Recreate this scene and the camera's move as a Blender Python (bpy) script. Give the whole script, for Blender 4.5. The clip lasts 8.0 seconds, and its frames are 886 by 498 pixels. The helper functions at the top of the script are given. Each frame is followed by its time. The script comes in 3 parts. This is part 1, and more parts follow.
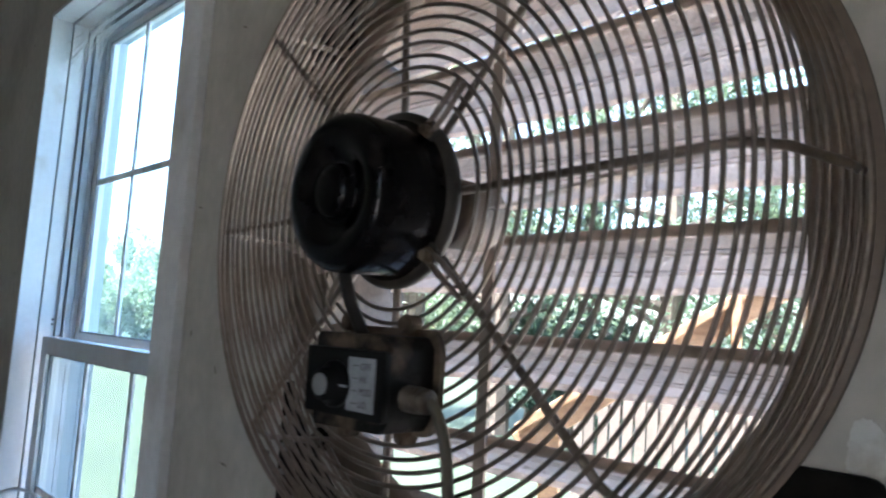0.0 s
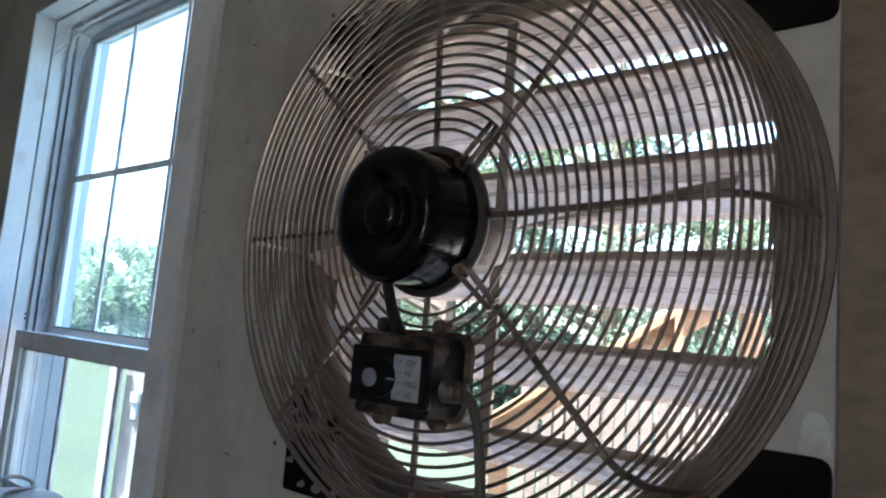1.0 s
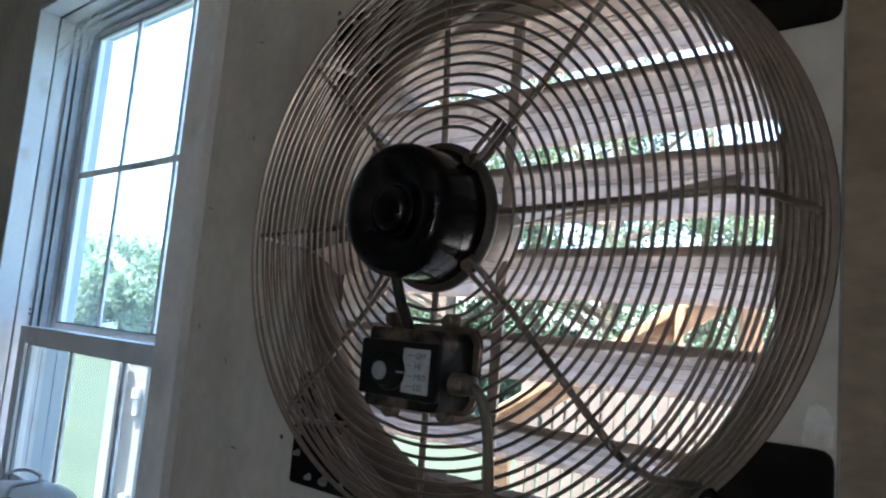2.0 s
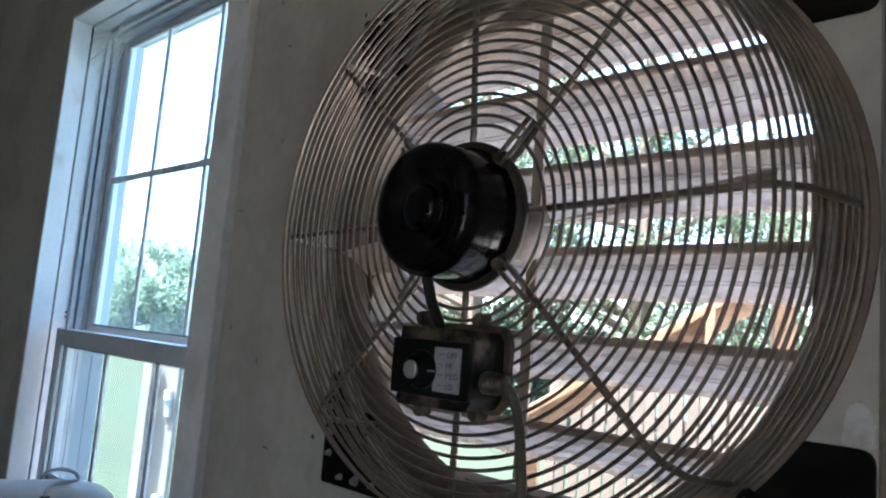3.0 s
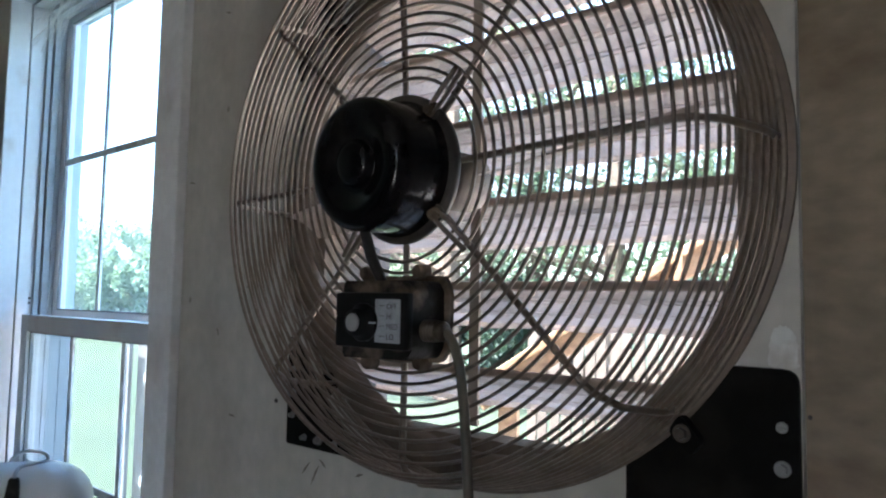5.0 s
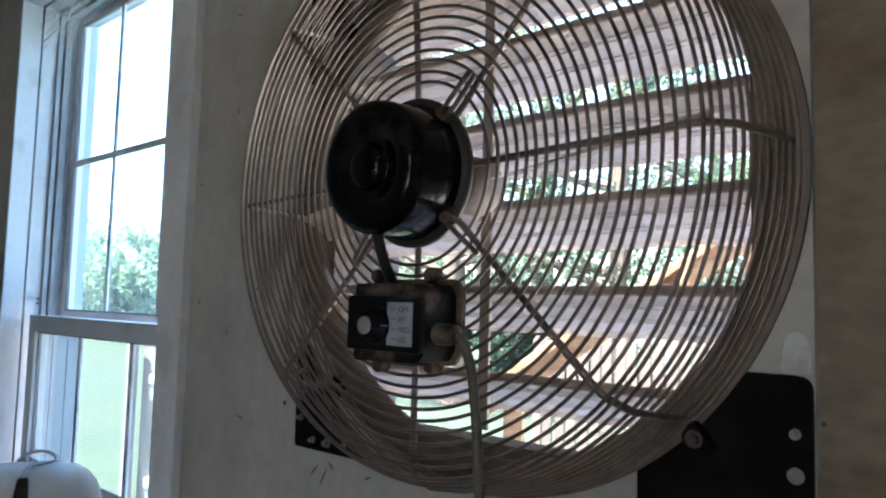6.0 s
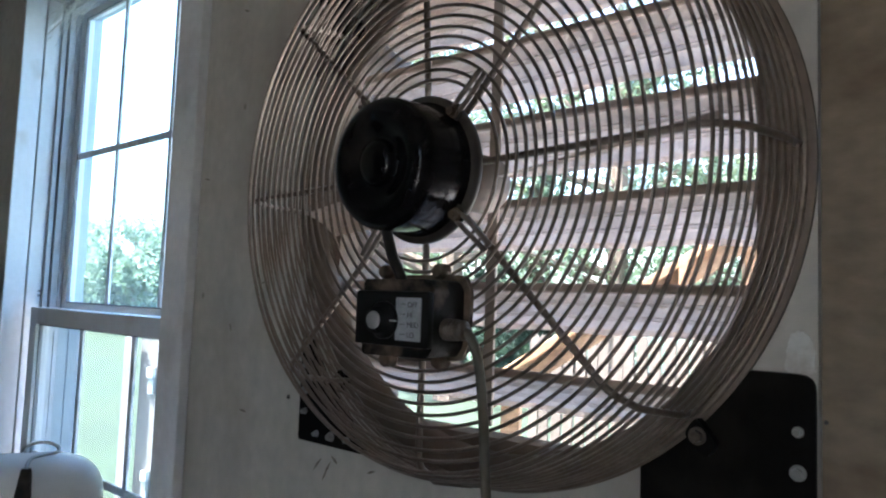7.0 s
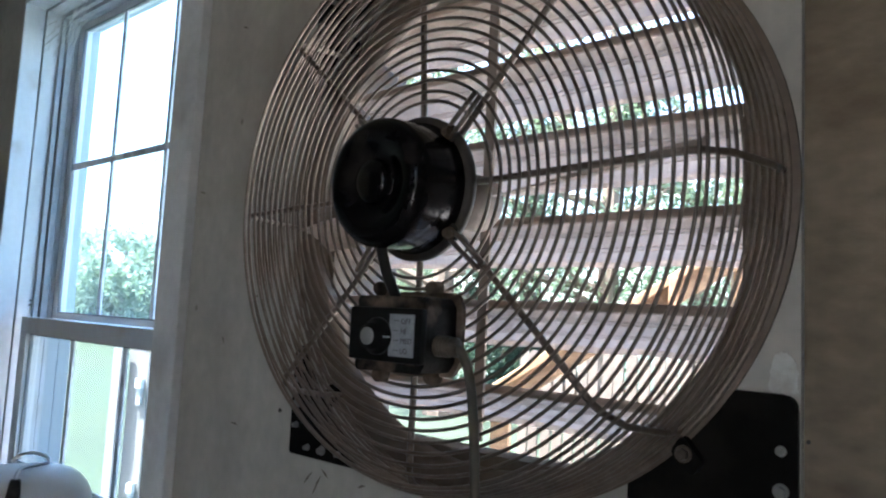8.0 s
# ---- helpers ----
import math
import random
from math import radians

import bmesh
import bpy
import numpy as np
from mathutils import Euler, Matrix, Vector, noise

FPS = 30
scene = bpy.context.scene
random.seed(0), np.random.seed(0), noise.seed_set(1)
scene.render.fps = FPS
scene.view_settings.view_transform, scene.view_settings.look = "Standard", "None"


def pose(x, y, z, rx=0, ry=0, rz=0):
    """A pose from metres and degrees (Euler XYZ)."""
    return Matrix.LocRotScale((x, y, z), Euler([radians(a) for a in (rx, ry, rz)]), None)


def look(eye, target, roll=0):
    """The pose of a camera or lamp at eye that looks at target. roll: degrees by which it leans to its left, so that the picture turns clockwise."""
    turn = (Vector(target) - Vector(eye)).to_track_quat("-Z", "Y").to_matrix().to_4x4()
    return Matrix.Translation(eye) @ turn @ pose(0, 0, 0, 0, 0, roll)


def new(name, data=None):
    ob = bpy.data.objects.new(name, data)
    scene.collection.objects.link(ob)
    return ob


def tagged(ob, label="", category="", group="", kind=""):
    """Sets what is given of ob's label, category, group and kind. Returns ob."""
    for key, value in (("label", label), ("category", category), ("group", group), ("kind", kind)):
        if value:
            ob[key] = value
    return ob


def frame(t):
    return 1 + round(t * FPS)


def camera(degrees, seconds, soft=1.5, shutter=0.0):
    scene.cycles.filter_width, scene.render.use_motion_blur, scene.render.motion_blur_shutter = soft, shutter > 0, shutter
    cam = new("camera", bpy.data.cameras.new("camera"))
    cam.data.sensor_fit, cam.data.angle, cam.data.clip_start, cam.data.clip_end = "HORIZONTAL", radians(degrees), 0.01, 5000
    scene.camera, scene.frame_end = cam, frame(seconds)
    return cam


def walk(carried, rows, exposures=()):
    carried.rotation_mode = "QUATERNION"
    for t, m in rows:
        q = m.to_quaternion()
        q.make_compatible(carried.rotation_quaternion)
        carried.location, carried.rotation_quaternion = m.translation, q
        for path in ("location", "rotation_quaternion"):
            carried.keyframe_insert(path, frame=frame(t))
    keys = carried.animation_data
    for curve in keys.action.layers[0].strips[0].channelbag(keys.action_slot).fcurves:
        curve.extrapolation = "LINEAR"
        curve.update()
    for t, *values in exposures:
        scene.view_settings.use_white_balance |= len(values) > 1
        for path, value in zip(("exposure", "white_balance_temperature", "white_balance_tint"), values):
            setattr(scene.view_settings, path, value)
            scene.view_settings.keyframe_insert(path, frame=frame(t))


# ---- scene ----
# ---- camera and its walk ----
cam = camera(64.11, 8.0, soft=2.1, shutter=0.3)
# seconds, place, yaw to the left, pitch up, lean to the right
ROWS = [
    (0, 0.4743, -0.5422, 1.2398, 45.16, 6.31, -3.32),
    (0.2, 0.4682, -0.5996, 1.241, 44.3, 6.23, -3.86),
    (0.5, 0.4679, -0.6558, 1.2355, 41.47, 6.22, -5.16),
    (1, 0.4852, -0.6737, 1.2336, 40.52, 6.95, -4.72),
    (1.5, 0.4862, -0.6823, 1.2321, 40.04, 6.94, -4.66),
    (3, 0.4815, -0.6891, 1.2265, 42.56, 6.73, -4.59),
    (3.2, 0.4858, -0.6865, 1.2388, 42.79, 7.45, -4.24),
    (3.5, 0.5042, -0.7014, 1.2641, 41.93, 11.02, -3.85),
    (4, 0.5304, -0.7045, 1.2758, 41.29, 13.13, -2.35),
    (4.2, 0.5364, -0.6994, 1.2569, 41.2, 11.07, -2.74),
    (4.4, 0.5261, -0.6847, 1.2337, 40.3, 6.64, -1.67),
    (4.5, 0.5199, -0.6758, 1.2226, 40.12, 4.58, -1.33),
    (5, 0.5172, -0.6669, 1.2123, 40.67, 4.19, -0.98),
    (6.5, 0.509, -0.6776, 1.2115, 41.24, 4.55, -1.64),
    (7, 0.508, -0.6848, 1.2103, 40.81, 4.26, -2.08),
    (7.5, 0.5143, -0.6925, 1.2104, 40.4, 4.77, -2.64),
    (8, 0.5157, -0.6975, 1.2134, 40.16, 5.4, -2.84),
]
walk(cam, [(t, pose(x, y, z, 0, 0, yaw) @ pose(0, 0, 0, 90 + pitch, 0, 0) @ pose(0, 0, 0, 0, 0, -lean))
           for t, x, y, z, yaw, pitch, lean in ROWS],
     exposures=[(0.0, 3.6, 5720, 9), (1.0, 3.42, 5720, 9), (3.0, 3.36, 5720, 9), (3.5, 3.45, 5720, 9), (4.0, 3.8, 5720, 9), (4.5, 3.65, 5720, 9), (5.0, 3.58, 5720, 9), (8.0, 3.53, 5720, 9)])

# ---- daylight ----
SUN_EL, SUN_AZ = 67, 204          # degrees; azimuth from +y towards +x
world = bpy.data.worlds.new("sky_world")
scene.world = world
world.use_nodes = True
wn = world.node_tree
sky = wn.nodes.new("ShaderNodeTexSky")
sky.sky_type = "NISHITA"
sky.sun_disc = False
sky.sun_elevation, sky.sun_rotation = radians(SUN_EL), radians(SUN_AZ)
sky.dust_density = 3.0
wn.links.new(sky.outputs[0], wn.nodes["Background"].inputs[0])
wn.nodes["Background"].inputs[1].default_value = 0.15
sun = new("sun", bpy.data.lights.new("sun", "SUN"))
sun.data.energy, sun.data.angle, sun.data.color = 4.6, radians(0.5), (1.0, 0.94, 0.86)
se, sa = radians(SUN_EL), radians(SUN_AZ)
sun.matrix_world = look((0, 0, 30), (-math.cos(se) * math.sin(sa), -math.cos(se) * math.cos(sa), 30 - math.sin(se)))

# ---- materials ----
def material(name, base, rough=0.6, metal=0.0, var=0.15, scale=6.0, fine=60.0, bump=0.15, stain=None, stain_amount=0.5,
             stain_scale=2.0, stretch=(1, 1, 1), by_object=0.0, spec=0.5, stain_edge=(0.5, 0.7), nicks=0.0):
    """A surface with variation at two scales, optional stains of a second colour and fine relief."""
    m = bpy.data.materials.new(name)
    m.use_nodes = True
    nt = m.node_tree
    b = nt.nodes["Principled BSDF"]
    b.inputs["Roughness"].default_value = rough
    b.inputs["Metallic"].default_value = metal
    b.inputs["Specular IOR Level"].default_value = spec
    tc = nt.nodes.new("ShaderNodeTexCoord")
    mp = nt.nodes.new("ShaderNodeMapping")
    mp.inputs["Scale"].default_value = stretch
    geo = nt.nodes.new("ShaderNodeNewGeometry")
    nt.links.new(geo.outputs["Position"], mp.inputs[0])
    def noisy(sc, detail=4.0):
        n = nt.nodes.new("ShaderNodeTexNoise")
        n.inputs["Scale"].default_value, n.inputs["Detail"].default_value = sc, detail
        nt.links.new(mp.outputs[0], n.inputs["Vector"])
        return n
    big, small = noisy(scale), noisy(fine, 6.0)
    add = nt.nodes.new("ShaderNodeMath")
    add.operation = "ADD"
    nt.links.new(big.outputs["Fac"], add.inputs[0])
    nt.links.new(small.outputs["Fac"], add.inputs[1])
    mr = nt.nodes.new("ShaderNodeMapRange")
    mr.inputs["From Min"].default_value, mr.inputs["From Max"].default_value = 0.65, 1.35
    mr.inputs["To Min"].default_value, mr.inputs["To Max"].default_value = 1 - var, 1 + var
    nt.links.new(add.outputs[0], mr.inputs[0])
    mul = nt.nodes.new("ShaderNodeVectorMath")
    mul.operation = "SCALE"
    mul.inputs[0].default_value = base
    fac = mr.outputs[0]
    if by_object:
        oi = nt.nodes.new("ShaderNodeObjectInfo")
        mo = nt.nodes.new("ShaderNodeMapRange")
        mo.inputs["To Min"].default_value, mo.inputs["To Max"].default_value = 1 - by_object, 1 + by_object
        nt.links.new(oi.outputs["Random"], mo.inputs[0])
        mm = nt.nodes.new("ShaderNodeMath")
        mm.operation = "MULTIPLY"
        nt.links.new(fac, mm.inputs[0])
        nt.links.new(mo.outputs[0], mm.inputs[1])
        fac = mm.outputs[0]
    nt.links.new(fac, mul.inputs["Scale"])
    colour = mul.outputs[0]
    if stain:
        st = noisy(stain_scale, 8.0)
        ramp = nt.nodes.new("ShaderNodeMapRange")
        ramp.inputs["From Min"].default_value, ramp.inputs["From Max"].default_value = stain_edge
        ramp.inputs["To Max"].default_value = stain_amount
        nt.links.new(st.outputs["Fac"], ramp.inputs[0])
        mix = nt.nodes.new("ShaderNodeMix")
        mix.data_type = "RGBA"
        nt.links.new(ramp.outputs[0], mix.inputs["Factor"])
        nt.links.new(colour, mix.inputs["A"])
        mix.inputs["B"].default_value = (*stain, 1)
        colour = mix.outputs["Result"]
    if nicks:
        vo = nt.nodes.new("ShaderNodeTexVoronoi")
        vo.inputs["Scale"].default_value = nicks
        nt.links.new(mp.outputs[0], vo.inputs["Vector"])
        nm = nt.nodes.new("ShaderNodeMapRange")
        nm.inputs["From Min"].default_value, nm.inputs["From Max"].default_value = 0.03, 0.075
        nm.inputs["To Min"].default_value, nm.inputs["To Max"].default_value = 0.5, 0.0
        nt.links.new(vo.outputs["Distance"], nm.inputs[0])
        mk = nt.nodes.new("ShaderNodeMix")
        mk.data_type = "RGBA"
        nt.links.new(nm.outputs[0], mk.inputs["Factor"])
        nt.links.new(colour, mk.inputs["A"])
        mk.inputs["B"].default_value = (0.09, 0.065, 0.05, 1)
        colour = mk.outputs["Result"]
    nt.links.new(colour, b.inputs["Base Color"])
    if bump:
        bp = nt.nodes.new("ShaderNodeBump")
        bp.inputs["Strength"].default_value = bump
        bp.inputs["Distance"].default_value = 0.004
        nt.links.new(small.outputs["Fac"], bp.inputs["Height"])
        nt.links.new(bp.outputs[0], b.inputs["Normal"])
    return m


M_WALL = material("painted_plywood", (0.45, 0.425, 0.375), 0.75, var=0.14, scale=3.5, fine=45.0, bump=0.15, stain=(0.25, 0.21, 0.17), stain_amount=0.65, stain_scale=3.2, stretch=(1, 1, 0.8), nicks=13.0)
M_WALL_R = material("dirty_plywood", (0.225, 0.180, 0.127), 0.8, var=0.32, scale=4.0, fine=55.0, bump=0.5, stain=(0.095, 0.062, 0.036), stain_amount=0.75, stain_scale=8.0, stain_edge=(0.50, 0.68), stretch=(0.6, 1, 1), nicks=7.0)
M_PLAIN = material("plain_wall_paint", (0.5, 0.48, 0.44), 0.8, var=0.08, bump=0.1)
M_FLOOR = material("grey_concrete_floor", (0.15, 0.14, 0.125), 0.8, var=0.15, scale=2.0, bump=0.2)
M_TRIM = material("white_trim_paint", (0.61, 0.625, 0.64), 0.45, var=0.05, scale=8.0, fine=70.0, bump=0.12, stain=(0.42, 0.38, 0.33), stain_amount=0.5, stain_scale=12.0, stain_edge=(0.58, 0.75))
M_BATTEN = material("off_white_batten_paint", (0.76, 0.755, 0.75), 0.5, var=0.08, scale=6.0, fine=70.0, bump=0.12, stain=(0.4, 0.37, 0.32), stain_amount=0.5, stain_scale=9.0, stain_edge=(0.55, 0.75))
M_LINER = material("grey_white_vinyl_liner", (0.42, 0.44, 0.47), 0.5, var=0.1, scale=9.0, fine=70.0, bump=0.1, stain=(0.33, 0.32, 0.31), stain_amount=0.6, stain_scale=14.0)
# backlit bars: base lightened to stand in for glare around them
M_GRILLE = material("glare_lightened_grille", (0.76, 0.79, 0.82), 0.5, var=0.1, scale=12.0, bump=0.1, stain=(0.22, 0.21, 0.20), stain_amount=0.5, stain_scale=25.0)
M_WEB = material("dusty_cobweb", (0.6, 0.6, 0.58), 0.9, var=0.1, bump=0.0)
M_TRACK = material("dark_vinyl_track", (0.17, 0.18, 0.19), 0.5, var=0.1)
M_STEEL = material("black_bracket_steel", (0.005, 0.0045, 0.004), 0.6, spec=0.06, var=0.2, scale=14.0, fine=120.0, bump=0.05, stain=(0.06, 0.048, 0.040), stain_amount=0.22, stain_scale=10.0)
M_MOTOR = material("black_motor_enamel", (0.005, 0.0045, 0.005), 0.17, spec=0.17, var=0.25, scale=20.0, fine=160.0, bump=0.03, stain=(0.05, 0.04, 0.033), stain_amount=0.45, stain_scale=14.0)
M_FLANGE = material("dusty_black_flange", (0.016, 0.013, 0.011), 0.55, spec=0.3, var=0.3, scale=18.0, fine=120.0, bump=0.15, stain=(0.06, 0.048, 0.038), stain_amount=0.7, stain_scale=20.0, stain_edge=(0.45, 0.65))
M_WIRE = material("dusty_guard_wire", (0.205, 0.164, 0.134), 0.36, metal=0.45, var=0.25, scale=30.0, fine=200.0, bump=0.2, stain=(0.115, 0.080, 0.058), stain_amount=0.65, stain_scale=22.0)
M_PLATE = material("dusty_brown_panel", (0.158, 0.117, 0.089), 0.6, var=0.2, scale=10.0, fine=90.0, bump=0.15, stain=(0.19, 0.15, 0.118), stain_amount=0.5, stain_scale=7.0)
M_SLAT = material("dusty_louvre_aluminium", (0.80, 0.685, 0.60), 0.5, metal=0.25, var=0.2, scale=12.0, fine=190.0, bump=1.0, stain=(0.42, 0.32, 0.26), stain_amount=0.32, stain_scale=190.0, stain_edge=(0.42, 0.62), by_object=0.06)
M_SLATBAR = material("louvre_tie_bar_metal", (0.44, 0.36, 0.31), 0.5, metal=0.2, var=0.15, bump=0.1)
# side and head plates: base darkened to keep the recess dim, mottled with dust
M_JAMB = material("darkened_shutter_plate", (0.085, 0.064, 0.051), 0.7, var=0.3, scale=14.0, fine=120.0, bump=0.2, stain=(0.15, 0.115, 0.092), stain_amount=0.6, stain_scale=16.0)
M_ROD = material("rusty_pivot_rod", (0.42, 0.32, 0.26), 0.6, metal=0.2, var=0.3, scale=25.0, bump=0.2)
M_BOLT = material("zinc_bolt", (0.24, 0.235, 0.225), 0.38, metal=0.8, var=0.15, fine=200.0, bump=0.1)
M_BOX = material("dusty_cast_box", (0.06, 0.043, 0.031), 0.75, spec=0.15, var=0.35, scale=30.0, fine=160.0, bump=0.4, stain=(0.20, 0.148, 0.108), stain_amount=0.75, stain_scale=28.0, stain_edge=(0.42, 0.58))
M_CASE = material("black_cast_case", (0.010, 0.009, 0.008), 0.6, spec=0.15, var=0.3, scale=30.0, fine=160.0, bump=0.3, stain=(0.15, 0.110, 0.080), stain_amount=0.85, stain_scale=26.0, stain_edge=(0.50, 0.64))
M_FACE = material("black_switch_face", (0.008, 0.0075, 0.0075), 0.5, spec=0.12, var=0.2, fine=140.0, bump=0.05)
M_LABEL = material("grey_switch_label", (0.31, 0.33, 0.35), 0.5, var=0.2, scale=60.0, fine=300.0, bump=0.02)
M_INK = material("dark_label_ink", (0.05, 0.05, 0.055), 0.6, var=0.1)
M_GLAND = material("tarnished_gland_metal", (0.11, 0.088, 0.068), 0.45, metal=0.5, var=0.3, scale=50.0, fine=200.0, bump=0.3, stain=(0.07, 0.05, 0.04), stain_amount=0.7, stain_scale=60.0)
M_CABLE = material("grey_rubber_cable", (0.09, 0.08, 0.06), 0.6, var=0.2, scale=40.0, bump=0.1)
M_CORD = material("pale_grey_cord", (0.62, 0.64, 0.66), 0.5, var=0.1)
M_DARKCABLE = material("black_conduit", (0.014, 0.012, 0.011), 0.55, spec=0.2, var=0.3, scale=40.0, bump=0.2, stain=(0.09, 0.07, 0.055), stain_amount=0.5, stain_scale=30.0)
# lightened towards the slats, making up for the outside light blades lack
M_BLADE = material("lightened_fan_blade", (0.50, 0.41, 0.35), 0.6, metal=0.2, var=0.25, scale=20.0, bump=0.1)
M_APPL = material("white_appliance_plastic", (0.80, 0.81, 0.82), 0.35, var=0.03, scale=10.0, bump=0.03)
M_DECKWOOD = material("sunlit_cedar", (0.27, 0.16, 0.082), 0.7, var=0.3, scale=6.0, fine=50.0, bump=0.3, stretch=(1, 1, 3), stain=(0.13, 0.06, 0.025), stain_amount=0.7, stain_scale=7.0, by_object=0.12)
M_BOARD = material("weathered_white_board", (0.27, 0.25, 0.245), 0.8, var=0.15, scale=5.0, fine=40.0, bump=0.2, stretch=(1, 1, 0.2), stain=(0.15, 0.11, 0.09), stain_amount=0.5, stain_scale=9.0)
M_PICKET = material("pale_fence_wood", (0.100, 0.079, 0.062), 0.8, var=0.15, scale=5.0, fine=40.0, bump=0.2, by_object=0.1)
M_GRASS_G = material("lawn_ground", (0.023, 0.037, 0.018), 0.95, var=0.3, scale=0.6, fine=9.0, bump=0.3, stain=(0.034, 0.042, 0.022), stain_amount=0.6, stain_scale=0.2)
M_PATIO = material("pale_concrete", (0.68, 0.62, 0.55), 0.85, var=0.1, scale=1.5, fine=30.0, bump=0.2)
M_BARK = material("bark", (0.12, 0.09, 0.065), 0.9, var=0.3, scale=8.0, bump=0.5)
M_SCUFF = material("dark_scuff", (0.17, 0.145, 0.12), 0.8, var=0.3, scale=60.0, bump=0.1)
M_NAIL = material("dark_nail_head", (0.05, 0.045, 0.04), 0.6, var=0.2)
# white trim outside; its sky-lit shade is put into this blue-grey
M_SIDING = material("shaded_exterior_trim", (0.27, 0.32, 0.37), 0.6, var=0.05)
M_CAULK = material("white_filler", (0.60, 0.60, 0.565), 0.7, var=0.12, scale=40.0, bump=0.3, stain=(0.42, 0.39, 0.34), stain_amount=0.8, stain_scale=45.0, stain_edge=(0.42, 0.62))


def leaf_material(name, base):
    m = material(name, base, 0.55, var=0.45, scale=1.2, fine=7.0, bump=0.0)
    nt = m.node_tree
    b = nt.nodes["Principled BSDF"]
    tr = nt.nodes.new("ShaderNodeBsdfTranslucent")
    tr.inputs[0].default_value = (base[0] * 1.9, base[1] * 1.9, base[2] * 1.5, 1)
    mix = nt.nodes.new("ShaderNodeMixShader")
    mix.inputs[0].default_value = 0.35
    nt.links.new(b.outputs[0], mix.inputs[1])
    nt.links.new(tr.outputs[0], mix.inputs[2])
    nt.links.new(mix.outputs[0], nt.nodes["Material Output"].inputs[0])
    return m


M_LEAF = leaf_material("leaf_green", (0.145, 0.18, 0.12))
M_LEAF_S = leaf_material("shrub_dark_green", (0.035, 0.06, 0.042))
M_LEAF_D = leaf_material("leaf_dark_green", (0.105, 0.145, 0.10))


def glass_material(name, tint, dust):
    """Clear pane with a thin film of dust that scatters some light."""
    m = bpy.data.materials.new(name)
    m.use_nodes = True
    nt = m.node_tree
    b = nt.nodes["Principled BSDF"]
    b.inputs["Transmission Weight"].default_value = 1.0
    b.inputs["Roughness"].default_value = 0.0
    b.inputs["IOR"].default_value = 1.1
    b.inputs["Base Color"].default_value = (*tint, 1)
    film = nt.nodes.new("ShaderNodeBsdfTranslucent")
    film.inputs[0].default_value = (0.80, 0.88, 0.95, 1)
    n = nt.nodes.new("ShaderNodeTexNoise")
    n.inputs["Scale"].default_value, n.inputs["Detail"].default_value = 7.0, 6.0
    geo = nt.nodes.new("ShaderNodeNewGeometry")
    nt.links.new(geo.outputs["Position"], n.inputs["Vector"])
    mr = nt.nodes.new("ShaderNodeMapRange")
    mr.inputs["From Min"].default_value, mr.inputs["From Max"].default_value = 0.35, 0.7
    mr.inputs["To Min"].default_value, mr.inputs["To Max"].default_value = dust
    nt.links.new(n.outputs["Fac"], mr.inputs[0])
    mix = nt.nodes.new("ShaderNodeMixShader")
    nt.links.new(mr.outputs[0], mix.inputs[0])
    nt.links.new(b.outputs[0], mix.inputs[1])
    nt.links.new(film.outputs[0], mix.inputs[2])
    nt.links.new(mix.outputs[0], nt.nodes["Material Output"].inputs[0])
    return m


# besides the dust, the blue tint paints haze over the trees
M_GLASS = glass_material("dusty_window_glass", (0.72, 0.93, 1.0), (0.028, 0.055))
# grey tint dims the over-bright lawn behind the lower panes
M_GLASS_LOW = glass_material("dimmed_window_glass", (0.60, 0.67, 0.655), (0.008, 0.028))

# ---- mesh helpers ----
ZC = 1.35                         # height of the fan's axis over the floor


def mesh_of(bm, name, mat, smooth=False):
    me = bpy.data.meshes.new(name)
    bmesh.ops.recalc_face_normals(bm, faces=bm.faces)
    bm.to_mesh(me)
    bm.free()
    me.materials.append(mat)
    if smooth:
        for p in me.polygons:
            p.use_smooth = True
    return me


def part(name, bm, mat, parent=None, label="", smooth=False):
    ob = new(name, mesh_of(bm, name, mat, smooth))
    ob.parent = parent
    if label:
        ob["label"] = label
    return ob


def thing(name, place, label, category, group="", kind=""):
    ob = new(name)
    ob.empty_display_size = 0.05
    ob.matrix_world = pose(*place)
    return tagged(ob, label, category, group, kind)


def box(bm, x0, x1, y0, y1, z0, z1, bevel=0.0):
    r = bmesh.ops.create_cube(bm, size=1.0)
    vs = r["verts"]
    for v in vs:
        v.co = Vector(((x0 + x1) / 2 + v.co.x * (x1 - x0), (y0 + y1) / 2 + v.co.y * (y1 - y0), (z0 + z1) / 2 + v.co.z * (z1 - z0)))
    if bevel:
        edges = list({e for v in vs for e in v.link_edges})
        bmesh.ops.bevel(bm, geom=edges, offset=bevel, segments=2, affect="EDGES", profile=0.7)
    return bm


def boxed(x0, x1, y0, y1, z0, z1, bevel=0.0):
    return box(bmesh.new(), x0, x1, y0, y1, z0, z1, bevel)


